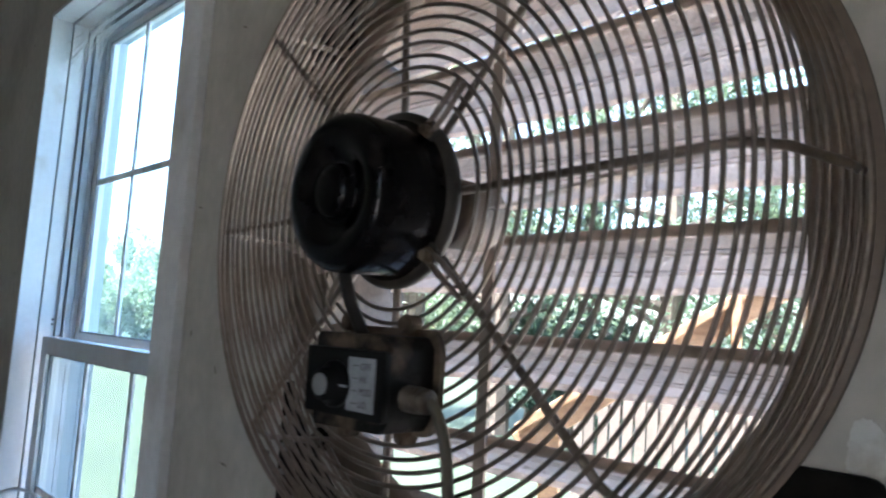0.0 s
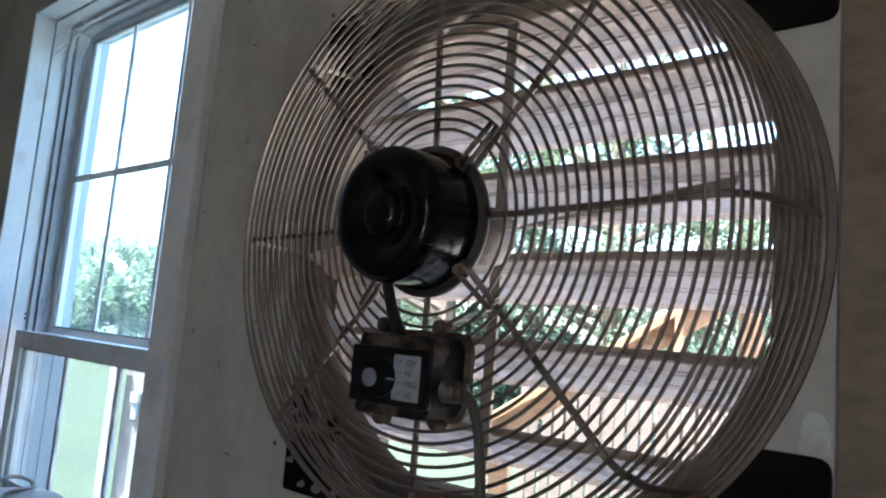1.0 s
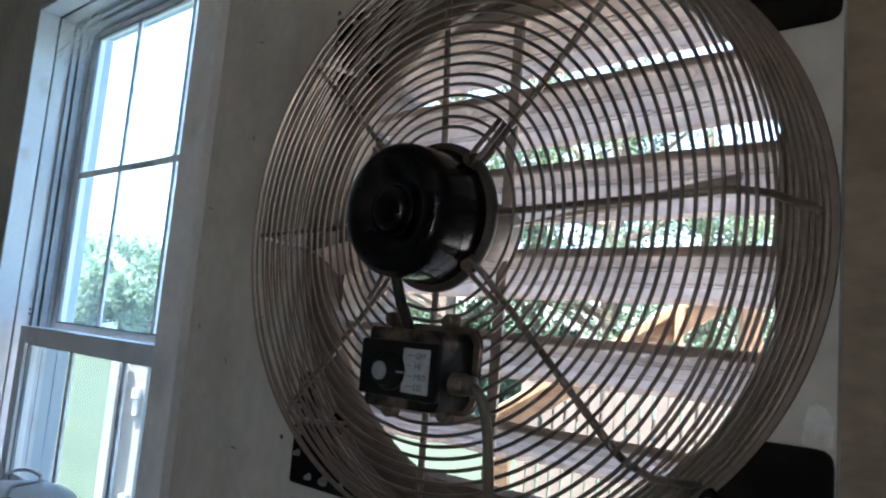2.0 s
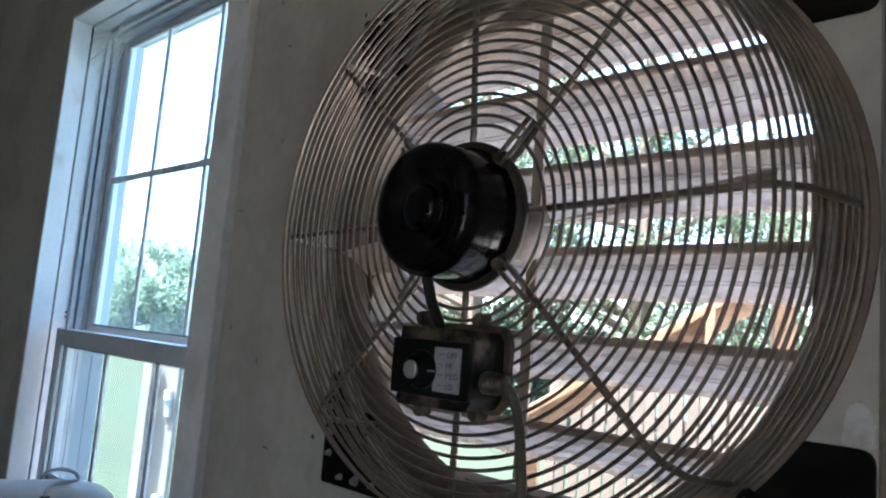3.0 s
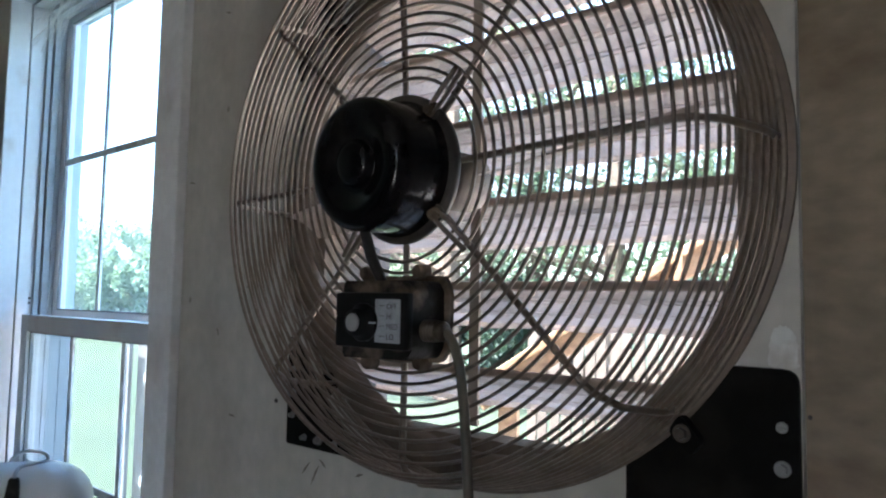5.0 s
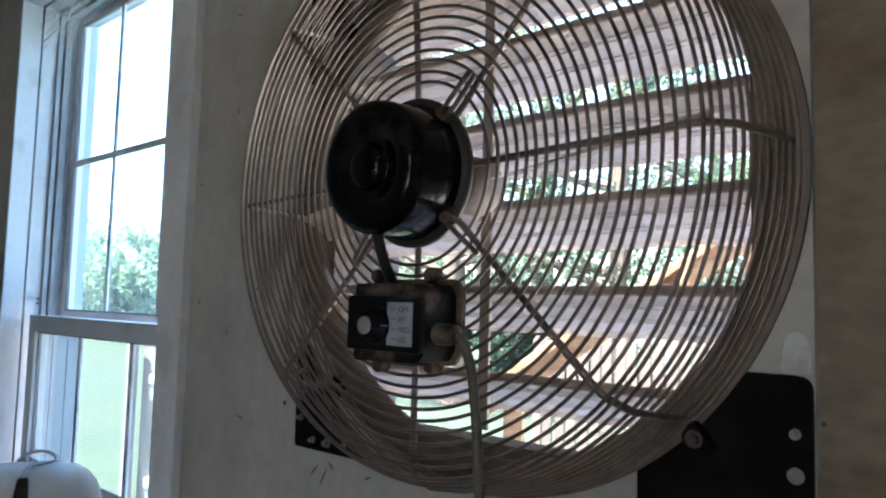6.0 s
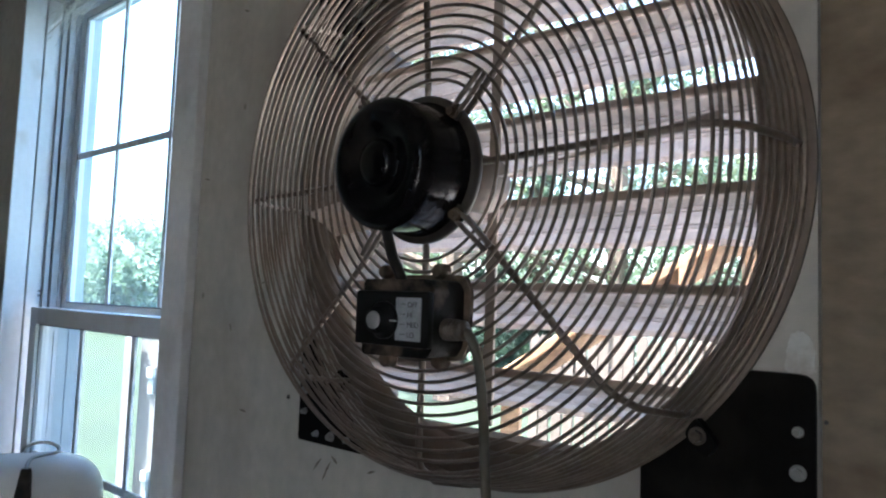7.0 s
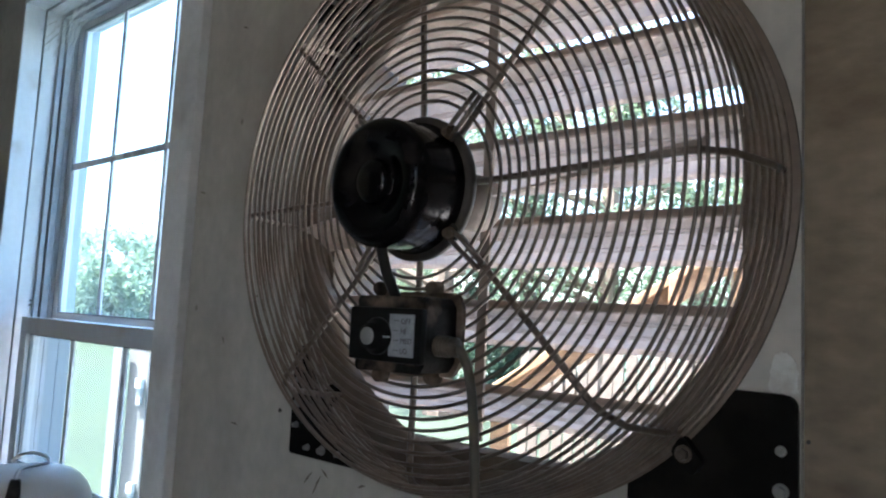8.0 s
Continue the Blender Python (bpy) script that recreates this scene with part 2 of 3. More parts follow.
def sweep(points, radius, sides=8, closed=False, bm=None, taper=None):
    """A round bar along a chain of points."""
    bm = bm or bmesh.new()
    pts = [Vector(p) for p in points]
    n = len(pts)
    rings = []
    ref = None
    for i, p in enumerate(pts):
        a = pts[(i - 1) % n] if (closed or i > 0) else p
        b = pts[(i + 1) % n] if (closed or i < n - 1) else p
        d = (b - a).normalized()
        if ref is None:
            ref = d.orthogonal().normalized()
        ref = (ref - d * ref.dot(d)).normalized()
        side = d.cross(ref)
        r = radius if taper is None else radius * (1 + (taper - 1) * i / max(1, n - 1))
        rings.append([bm.verts.new(p + (ref * math.cos(q) + side * math.sin(q)) * r)
                      for q in (2 * math.pi * k / sides for k in range(sides))])
    for i in range(n if closed else n - 1):
        j = (i + 1) % n
        shift = 0
        if closed and j == 0:
            shift = min(range(sides), key=lambda s: (rings[i][0].co - rings[0][s].co).length)
        for k in range(sides):
            bm.faces.new((rings[i][k], rings[i][(k + 1) % sides], rings[j][(k + 1 + shift) % sides], rings[j][(k + shift) % sides]))
    if not closed:
        bm.faces.new(rings[0])
        bm.faces.new(rings[-1][::-1])
    return bm


def ring(radius, y, wire, segments=96, sides=6, wobble=0.0, seed=0):
    rnd = random.Random(seed)
    a, b, c = (rnd.uniform(-wobble, wobble) for _ in range(3))
    ph = rnd.uniform(0, 6.28)
    pts = []
    for k in range(segments):
        q = 2 * math.pi * k / segments
        rr = radius + a * math.cos(q * 4 + ph)
        pts.append((GX * min(1, max(0, (radius - 0.1) / 0.2)) + rr * math.cos(q), y + b * math.cos(2 * q + ph), rr * math.sin(q) + c))
    return sweep(pts, wire, sides, True)


def lathe(profile, segments=48):
    """Turns (radius, y) pairs round the y axis."""
    bm = bmesh.new()
    loops = []
    for r, y in profile:
        if r < 1e-6:
            loops.append([bm.verts.new((0, y, 0))])
        else:
            loops.append([bm.verts.new((r * math.cos(2 * math.pi * k / segments), y, r * math.sin(2 * math.pi * k / segments))) for k in range(segments)])
    for a, b in zip(loops, loops[1:]):
        for k in range(segments):
            j = (k + 1) % segments
            if len(a) == 1 and len(b) == 1:
                continue
            if len(a) == 1:
                bm.faces.new((a[0], b[k], b[j]))
            elif len(b) == 1:
                bm.faces.new((a[k], a[j], b[0]))
            else:
                bm.faces.new((a[k], a[j], b[j], b[k]))
    return bm


def prism(outline, y0, y1, bevel=0.0):
    """An outline of (x, z) pairs, thick from y0 to y1."""
    bm = bmesh.new()
    a = [bm.verts.new((x, y0, z)) for x, z in outline]
    b = [bm.verts.new((x, y1, z)) for x, z in outline]
    n = len(a)
    fa = bm.faces.new(a)
    bm.faces.new(b[::-1])
    for k in range(n):
        bm.faces.new((a[k], a[(k + 1) % n], b[(k + 1) % n], b[k]))
    if bevel:
        bmesh.ops.bevel(bm, geom=list(fa.edges), offset=bevel, segments=2, affect="EDGES")
    return bm


def bolt(parent, x, y, z, r=0.007, label="", name="bolt", mat=M_BOLT):
    """A washer with a hexagon head, proud of the plane y."""
    bm = lathe([(0, y - 0.0015), (r * 1.35, y - 0.0015), (r * 1.35, y), (0, y)], 20)
    h = bmesh.ops.create_cone(bm, cap_ends=True, segments=6, radius1=r, radius2=r * 0.92, depth=0.006)
    bmesh.ops.rotate(bm, verts=h["verts"], cent=(0, 0, 0), matrix=Matrix.Rotation(radians(90), 3, "X"))
    bmesh.ops.translate(bm, verts=h["verts"], vec=(0, y - 0.0045, 0))
    bmesh.ops.translate(bm, verts=bm.verts, vec=(x, 0, z))
    return part(name, bm, mat, parent, label)


# ---- the room ----
WX0, WX1 = -1.665, -0.745        # window opening
WZ0, WZ1 = ZC - 1.0, ZC + 0.695
ROUGH = 0.36                      # half the rough opening in the framing
HOLE = 0.345
X_L, X_R, Y_B, CEIL = -3.2, 2.6, -3.6, 2.62
JOINT = 0.3525                    # butt joint of two plywood sheets
SKIN = 0.012


def wall_pieces(y0, y1, spans, bm=None):
    bm = bm or bmesh.new()
    for x0, x1, z0, z1 in spans:
        box(bm, x0, x1, y0, y1, z0, z1)
    return bm


def round_hole(bm, half, r, y0, y1, n=96):
    """Fills a square opening with board that leaves a round hole."""
    loops = []
    for y in (y0, y1):
        for inner in (False, True):
            row = []
            for k in range(n):
                q = 2 * math.pi * (k + 0.5) / n
                c, d = math.cos(q), math.sin(q)
                f = r if inner else half / max(abs(c), abs(d))
                row.append(bm.verts.new((f * c, y, ZC + f * d)))
            loops.append(row)
    a, b, c, d = loops
    for k in range(n):
        j = (k + 1) % n
        bm.faces.new((a[k], a[j], b[j], b[k]))
        bm.faces.new((c[k], d[k], d[j], c[j]))
        bm.faces.new((b[k], b[j], d[j], d[k]))
    return bm


wall = part("wall_north", wall_pieces(SKIN, 0.16, [
    (X_L, WX0, 0, CEIL), (WX0, WX1, 0, WZ0), (WX0, WX1, WZ1, CEIL), (WX1, -ROUGH, 0, CEIL),
    (-ROUGH, ROUGH, 0, ZC - ROUGH), (-ROUGH, ROUGH, ZC + ROUGH, CEIL), (ROUGH, X_R, 0, CEIL)]), M_PLAIN)
tagged(wall, "wood-framed wall clad in grubby painted plywood sheets", "wall", kind="structure")
part("panel", wall_pieces(0, SKIN, [(X_L, WX0, 0, CEIL), (WX0, WX1, 0, WZ0), (WX0, WX1, WZ1, CEIL), (WX1, -0.70, 0, CEIL)]), M_WALL, wall)
part("panel", wall_pieces(0, SKIN, [(-0.698, -HOLE, 0, CEIL), (-HOLE, HOLE, 0, ZC - HOLE), (-HOLE, HOLE, ZC + HOLE, CEIL), (HOLE, JOINT, 0, CEIL)], round_hole(bmesh.new(), HOLE, 0.322, 0, SKIN)), M_WALL, wall)
part("panel", wall_pieces(-0.002, SKIN, [(JOINT + 0.003, X_R, 0, CEIL)]), M_WALL_R, wall, "bare brownish plywood sheet with stains")
for nm, b in (("wall_west", (X_L - 0.12, X_L, Y_B, 0.16, 0, CEIL)), ("wall_east", (X_R, X_R + 0.12, Y_B, 0.16, 0, CEIL))):
    tagged(part(nm, boxed(*b), M_PLAIN), "plain painted inner wall of the shed", "wall", kind="structure")
# an unseen opening behind the camera, added to let daylight onto the wall
OPENING0, OPENING1, OPENING_H = 0.78, 1.36, 2.05
tagged(part("wall_south", wall_pieces(Y_B - 0.12, Y_B, [(X_L - 0.12, OPENING0, 0, CEIL), (OPENING1, X_R + 0.12, 0, CEIL), (OPENING0, OPENING1, OPENING_H, CEIL)]), M_PLAIN),
       "plain painted inner wall of the shed with an unseen opening added for daylight", "wall", kind="structure")
tagged(part("floor", boxed(X_L - 0.12, X_R + 0.12, Y_B - 0.12, 0.16, -0.12, 0), M_FLOOR), "grey concrete floor of the shed", "floor", kind="structure")
# runs on past the north wall as an added eave that blocks sky light
tagged(part("ceiling", boxed(X_L - 0.12, X_R + 0.12, Y_B - 0.12, 0.62, CEIL, CEIL + 0.1), M_PLAIN), "plain pale ceiling with an unseen eave added to shade the outer wall", "ceiling", kind="structure")

# ---- the window ----
win = thing("window_1", (0, 0, 0), "white painted double-hung sash window with dusty divided panes", "window", kind="structure")


def frame_bm(x0, x1, z0, z1, w, y0, y1, top=None, bottom=None, bev=0.003):
    bm = bmesh.new()
    t, b = (w if top is None else top), (w if bottom is None else bottom)
    box(bm, x0, x0 + w, y0, y1, z0, z1, bev)
    box(bm, x1 - w, x1, y0, y1, z0, z1, bev)
    box(bm, x0 + w, x1 - w, y0, y1, z1 - t, z1, bev)
    box(bm, x0 + w, x1 - w, y0, y1, z0, z0 + b, bev)
    return bm


# inner lining boards, stepped, then the vinyl liner with its grooves
for w, y0, y1, m in ((0.012, -0.003, 0.050, M_TRIM), (0.015, 0.053, 0.092, M_TRIM)):
    part("window_frame", frame_bm(WX0, WX1, WZ0, WZ1, w, y0, y1), m, win)
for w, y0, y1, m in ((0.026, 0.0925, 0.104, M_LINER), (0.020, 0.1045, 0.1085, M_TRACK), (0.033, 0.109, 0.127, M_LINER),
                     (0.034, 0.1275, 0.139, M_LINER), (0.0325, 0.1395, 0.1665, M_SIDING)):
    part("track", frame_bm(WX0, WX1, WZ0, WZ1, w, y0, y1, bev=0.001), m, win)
part("window_frame", frame_bm(WX0 - 0.02, WX1 + 0.02, WZ0 - 0.02, WZ1 + 0.02, 0.053, 0.167, 0.200), M_SIDING, win, "white outer casing, coloured blue-grey for its shade")
part("window_sill", boxed(WX0 - 0.03, WX1 - 0.02, -0.05, 0.11, WZ0 - 0.03, WZ0, 0.006), M_TRIM, win)


def sash(x0, x1, z0, z1, y0, y1, stile, top, bottom, gy, bars, cross, glass, label):
    """A sash whose panes lie at gy, with flat grille bars just inside them and a dark gasket round the glass."""
    s = part("sash", frame_bm(x0, x1, z0, z1, stile, y0, y1, top, bottom), M_TRIM, win, label)
    gx0, gx1, gz0, gz1 = x0 + stile, x1 - stile, z0 + bottom, z1 - top
    part("gasket", frame_bm(gx0 - 0.001, gx1 + 0.001, gz0 - 0.001, gz1 + 0.001, 0.0045, gy - 0.009, gy - 0.0005, bev=0.0005), M_TRACK, s, "dark glazing gasket")
    xs, zs = [gx0, *bars, gx1], [gz0, cross, gz1]
    for x in bars:
        part("muntin", boxed(x - 0.008, x + 0.008, gy - 0.0065, gy - 0.0005, gz0, gz1, 0.0015), M_GRILLE, s)
    part("muntin", boxed(gx0, gx1, gy - 0.0058, gy - 0.0012, cross - 0.009, cross + 0.009, 0.0015), M_GRILLE, s)
    for a, b in zip(xs, xs[1:]):
        for c, d in zip(zs, zs[1:]):
            p = part("pane", boxed(a + 0.0004, b - 0.0004, gy, gy + 0.003, c + 0.0004, d - 0.0004), glass, s)
            p.visible_shadow = False
    return s


sash(-1.632, -0.778, ZC - 0.215, ZC + 0.664, 0.1395, 0.166, 0.028, 0.020, 0.034, 0.150, (-1.357, -1.080), ZC + 0.236, M_GLASS, "upper sash with divided panes")
sash(-1.600, -0.790, WZ0 + 0.016, ZC - 0.194, 0.051, 0.088, 0.044, 0.044, 0.07, 0.069, (-1.296, -1.026), ZC - 0.58, M_GLASS_LOW, "lower sash with divided panes")
# strands of old cobweb across the upper corner
web = bmesh.new()
wrnd = random.Random(21)
corner = Vector((WX0 + 0.02, 0.06, WZ1 - 0.02))
for k in range(44):
    a = corner + Vector((0.0, wrnd.uniform(-0.02, 0.07), -wrnd.uniform(0.01, 0.13)))
    b = corner + Vector((wrnd.uniform(0.02, 0.20), wrnd.uniform(0.0, 0.07), 0.0))
    m = (a + b) / 2 - Vector((0, 0, wrnd.uniform(0.003, 0.016)))
    sweep([a, m, b], 0.0006, 4, False, web)
tagged(part("cobweb", web, M_WEB), "dusty grey cobweb strands in the corner of the window", "cobweb", kind="stuff")
batten = part("trim", boxed(-0.758, -0.676, -0.02, -0.0005, 0.0, CEIL - 0.002, 0.003), M_BATTEN)
tagged(batten, "off-white vertical batten board beside the window", "trim", kind="structure")

# ---- exhaust fan ----
R_FRONT, Y_FRONT, R_REAR, SPOKE0 = 0.3215, -0.132, 0.3535, 2.0
GX = -0.008                       # the guard sits a little off the axis
fan = thing("exhaust_fan", (0, 0, ZC), "dusty wall exhaust fan with black motor, wire guard and brown panel", "fan")


part("orifice_panel", lathe([(0.3155, 0.0115), (0.3150, 0.003), (0.3162, -0.003), (0.3195, -0.0058), (0.3240, -0.0066), (0.3530, -0.0066), (0.3535, -0.0060), (0.3535, -0.0008),
                             (0.3200, -0.0008), (0.3180, 0.002), (0.3172, 0.0115), (0.3155, 0.0115)], 112), M_PLATE, fan, "dusty brown sheet-metal orifice panel", smooth=True)
# guard: flat front rings, then rings down the flank to the wall
step = 0.01145
radii = [R_FRONT - 0.006 - step * k for k in range(20)]
for k, r in enumerate(radii):
    part("guard_ring", ring(r, Y_FRONT, 0.0020, 112, 6, 0.0008, k), M_WIRE, fan, smooth=True)
flank = [(R_FRONT - 0.001, -0.127), (R_FRONT + 0.0035, -0.117)]
for k in range(9):
    u = (k + 1) / 9
    flank.append((R_FRONT + 0.0045 + (R_REAR - 0.006 - R_FRONT) * u, -0.112 + (0.112 - 0.008) * u))
for k, (r, y) in enumerate(flank):
    part("guard_ring", ring(r, y, 0.0020 if k < 10 else 0.0035, 112, 6, 0.0006, 50 + k), M_WIRE, fan, smooth=True)
for k in range(8):
    q = radians(SPOKE0 + 45 * k)
    c, s = math.cos(q), math.sin(q)
    prof = [(0.072, Y_FRONT + 0.004), (0.09, Y_FRONT + 0.005), (0.2, Y_FRONT + 0.0052), (0.303, Y_FRONT + 0.005), (0.3145, Y_FRONT + 0.010),
            (0.322, Y_FRONT + 0.020), (0.3315, -0.100), (R_REAR - 0.008, -0.04), (R_REAR - 0.006, -0.007)]
    part("spoke", sweep([(GX * min(1, max(0, (r - 0.1) / 0.2)) + r * c, y, r * s) for r, y in prof], 0.0037, 8), M_WIRE, fan, smooth=True)

# motor: rear flange with tabs, barrel, dished front with a boss
motor = part("motor", lathe([(0, -0.130), (0.0715, -0.130), (0.0715, -0.139), (0.0685, -0.142), (0.0675, -0.150), (0.0675, -0.186), (0.0665, -0.1935), (0.063, -0.1995),
                             (0.057, -0.2025), (0.050, -0.2030), (0.044, -0.2018), (0.037, -0.1985), (0.031, -0.1955), (0.0255, -0.1945), (0.0235, -0.1955), (0.0228, -0.2015), (0.0210, -0.2045), (0.014, -0.2065), (0, -0.2072)], 72),
             M_MOTOR, fan, "glossy black motor housing", smooth=True)
part("flange", lathe([(0, -0.1275), (0.076, -0.1275), (0.0790, -0.129), (0.0790, -0.134), (0.0765, -0.1375), (0.071, -0.139), (0, -0.139)], 72), M_FLANGE, motor, "dusty motor flange", smooth=True)
for k in range(4):
    q = radians(45 + SPOKE0 + 90 * k)
    c, s = math.cos(q), math.sin(q)
    tab = prism([(0.068, -0.010), (0.079, -0.009), (0.084, 0.0), (0.079, 0.009), (0.068, 0.010)], -0.1415, -0.1380, 0.001)
    bmesh.ops.rotate(tab, verts=tab.verts, cent=(0, 0, 0), matrix=Matrix.Rotation(-q, 3, "Y"))
    part("tab", tab, M_FLANGE, motor)
    bolt(motor, 0.0745 * c, -0.1415, 0.0745 * s, 0.0052, mat=M_BOX)
    for e in (-0.055, 0.055):
        ca, sa2 = math.cos(q + e), math.sin(q + e)
        part("strap", sweep([(0.074 * ca, -0.141, 0.074 * sa2), (0.09 * ca, -0.139, 0.09 * sa2), (0.125 * math.cos(q + e * 0.55), -0.137, 0.125 * math.sin(q + e * 0.55))], 0.0028, 6), M_WIRE, motor, smooth=True)
# the motor's nose hangs a little
motor.matrix_local = pose(0, -0.1375, -0.0008, 2.8, 0, 0) @ pose(0, 0.135, 0)


def blade():
    """One twisted, cambered propeller blade, pointing along +z."""
    bm = bmesh.new()
    rows = []
    for i in range(10):
        u = i / 9
        r = 0.045 + 0.235 * u
        chord = 0.035 + 0.045 * math.sin(min(1, u * 1.25) * math.pi / 2) - 0.02 * u * u
        twist = radians(72 - 8 * u)
        row = []
        for k in range(6):
            v = k / 5 - 0.5
            camber = 0.10 * chord * (1 - 4 * v * v)
            row.append(bm.verts.new((chord * v * math.cos(twist) + camber * math.sin(twist), -0.045 - chord * v * math.sin(twist) + camber * math.cos(twist), r)))
        rows.append(row)
    for a, b in zip(rows, rows[1:]):
        for k in range(5):
            bm.faces.new((a[k], a[k + 1], b[k + 1], b[k]))
    bmesh.ops.solidify(bm, geom=bm.faces[:], thickness=0.0016)
    return bm


prop = part("propeller", lathe([(0, -0.075), (0.03, -0.075), (0.034, -0.07), (0.034, -0.02), (0.03, -0.015), (0, -0.015)], 32), M_PLATE, fan, "dusty fan propeller hub", smooth=True)
part("shaft", sweep([(0, -0.13, 0), (0, -0.07, 0)], 0.008, 12), M_STEEL, prop)
for k in range(2):
    bm = blade()
    bmesh.ops.rotate(bm, verts=bm.verts, cent=(0, 0, 0), matrix=Matrix.Rotation(radians(82 + 180 * k), 3, "Y"))
    part("blade", bm, M_BLADE, prop, smooth=True)

# corner brackets bolted to the wall
XE, XT, A1, A2, A3 = 0.3515, 0.3375, 0.2769, 0.2418, 0.3086


def rounded(points, r, n=4):
    out = []
    m = len(points)
    for i, (x, z) in enumerate(points):
        p, a, b = Vector((x, z)), Vector(points[i - 1]), Vector(points[(i + 1) % m])
        if r[i] <= 0:
            out.append((x, z))
            continue
        d1, d2 = (a - p).normalized(), (b - p).normalized()
        s, e = p + d1 * r[i], p + d2 * r[i]
        for k in range(n + 1):
            u = k / n
            q = s * (1 - u) ** 2 + p * 2 * u * (1 - u) + e * u * u
            out.append((q.x, q.y))
    return out


for sx, sz in ((1, 1), (1, -1), (-1, -1), (-1, 1)):
    ra, rb = (0.3535, 0.195) if sx > 0 else (0.387, 0.194)      # the window-side pair is cut back further
    inner = math.sqrt(ra * ra - rb * rb)
    arc = [(ra * math.cos(radians(a)), ra * math.sin(radians(a))) for a in range(34, 57, 3)]
    base = [(XE, 0.192)] + [(XE, XE), (0.192, XE)] + [(0.192, inner + 0.002)] + arc[::-1] + [(inner + 0.002, 0.192)]
    radius = [0.014, 0.004, 0.014, 0] + [0] * len(arc) + [0.0]
    outline = [(sx * x, sz * z) for x, z in rounded(base, radius)]
    br = part("bracket", prism(outline, -0.0055, -0.0004, 0.0008), M_STEEL, fan, "black steel corner bracket")
    for a, r in ((A1, 0.0052), (A2, 0.0036), (A3, 0.0036)):
        bolt(br, sx * XT, -0.0055, sz * a, r)
        bolt(br, sx * a, -0.0055, sz * XT, r)
    # clamp bolt that grips the guard's rear ring
    cl = part("clamp", prism(rounded([(sx * 0.252, sz * 0.238), (sx * 0.272, sz * 0.262), (sx * 0.262, sz * 0.276), (sx * 0.240, sz * 0.256)], [0.006] * 4), -0.018, -0.0056 if sx > 0 else -0.0003, 0.001), M_STEEL, br)
    bolt(br, sx * 0.254, -0.018, sz * 0.256, 0.0062, mat=M_GLAND)

# switch box on the guard
sw = part("switch_box", prism(rounded([(-0.027, -0.1955), (0.062, -0.1935), (0.0695, -0.183), (0.0695, -0.128), (0.062, -0.119), (-0.027, -0.119)], [0.004] * 6), -0.1865, -0.1425, 0.0011), M_CASE, fan, "black cast switch box furred with dust")
part("back_plate", prism(rounded([(-0.041, -0.200), (0.066, -0.198), (0.076, -0.184), (0.077, -0.128), (0.069, -0.113), (-0.041, -0.113)], [0.006] * 6), -0.1425, -0.1365, 0.0008), M_BOX, sw, "dust-caked tan backing flange")
for x, z in ((-0.036, -0.110), (0.040, -0.109), (-0.031, -0.203), (0.043, -0.199)):
    part("lug", lathe([(0, -0.152), (0.0062, -0.152), (0.0078, -0.149), (0.0078, -0.137), (0, -0.137)], 16), M_BOX, sw, "dusty screw lug").location = (x, 0, z)
face = part("face_plate", boxed(-0.029, 0.070, -0.195, -0.1866, -0.1842, -0.1308, 0.003), M_FACE, sw, "black switch face")
part("label_plate", prism(rounded([(0.0285, -0.178), (0.0615, -0.178), (0.0615, -0.1370), (0.0285, -0.1370)], [0.0015] * 4), -0.1958, -0.1951), M_LABEL, face, "grey label with speed settings")
knob = part("knob", lathe([(0, -0.1951), (0.0185, -0.1951), (0.0185, -0.1985), (0.017, -0.2005), (0.013, -0.2015), (0.0125, -0.210), (0, -0.210)], 32), M_FACE, face, "black rotary knob", smooth=True)
knob.location = (0.0135, 0, -0.1595)
part("knob_cap", lathe([(0, -0.2101), (0.0085, -0.2101), (0.0085, -0.2118), (0.007, -0.2125), (0, -0.2125)], 24), material("bright_cap_metal", (0.5, 0.5, 0.5), 0.4, metal=0.7, var=0.1), knob, "bright metal knob cap", smooth=True)
part("pointer", boxed(0.0088, 0.022, -0.2022, -0.2008, -0.0008, 0.0008), M_LABEL, knob)


def writing(text, x, y, z, size, mat, parent, name="lettering"):
    cu = bpy.data.curves.new(name, "FONT")
    cu.body, cu.size, cu.extrude = text, size, 0.0001
    tmp = new(name, cu)
    me = bpy.data.meshes.new_from_object(tmp.evaluated_get(bpy.context.evaluated_depsgraph_get()))
    bpy.data.objects.remove(tmp)
    me.materials.append(mat)
    ob = new(name, me)
    ob.parent = parent
    ob.matrix_local = pose(x, y, z, 90, 0, 0)
    return ob


for txt, z in (("OFF", -0.1462), ("HI", -0.1558), ("MED", -0.1652), ("LO", -0.1748)):
    writing(txt, 0.0440, -0.1961, z, 0.0075, M_INK, face)
    part("tick", boxed(0.0345, 0.0415, -0.1962, -0.1959, z + 0.0026, z + 0.0032), M_INK, face)

part("conduit", sweep([(-0.004, -0.182, -0.056), (-0.001, -0.183, -0.072), (0.003, -0.178, -0.095), (0.006, -0.170, -0.112), (0.007, -0.164, -0.124)], 0.0056, 12), M_DARKCABLE, fan, "black flexible motor lead", smooth=True)
gl = part("cable_gland", lathe([(0, 0)] + [p for k in range(4) for p in ((0.0092, 0.004 * k), (0.0104, 0.004 * k + 0.0008), (0.0104, 0.004 * k + 0.0026), (0.0092, 0.004 * k + 0.0034))] + [(0.0095, 0.018), (0.0095, 0.023), (0.0070, 0.025), (0, 0.025)], 24), M_GLAND, sw, "tarnished ribbed cable gland", smooth=True)
gl.matrix_local = pose(0.0685, -0.168, -0.166, 0, 0, -90)
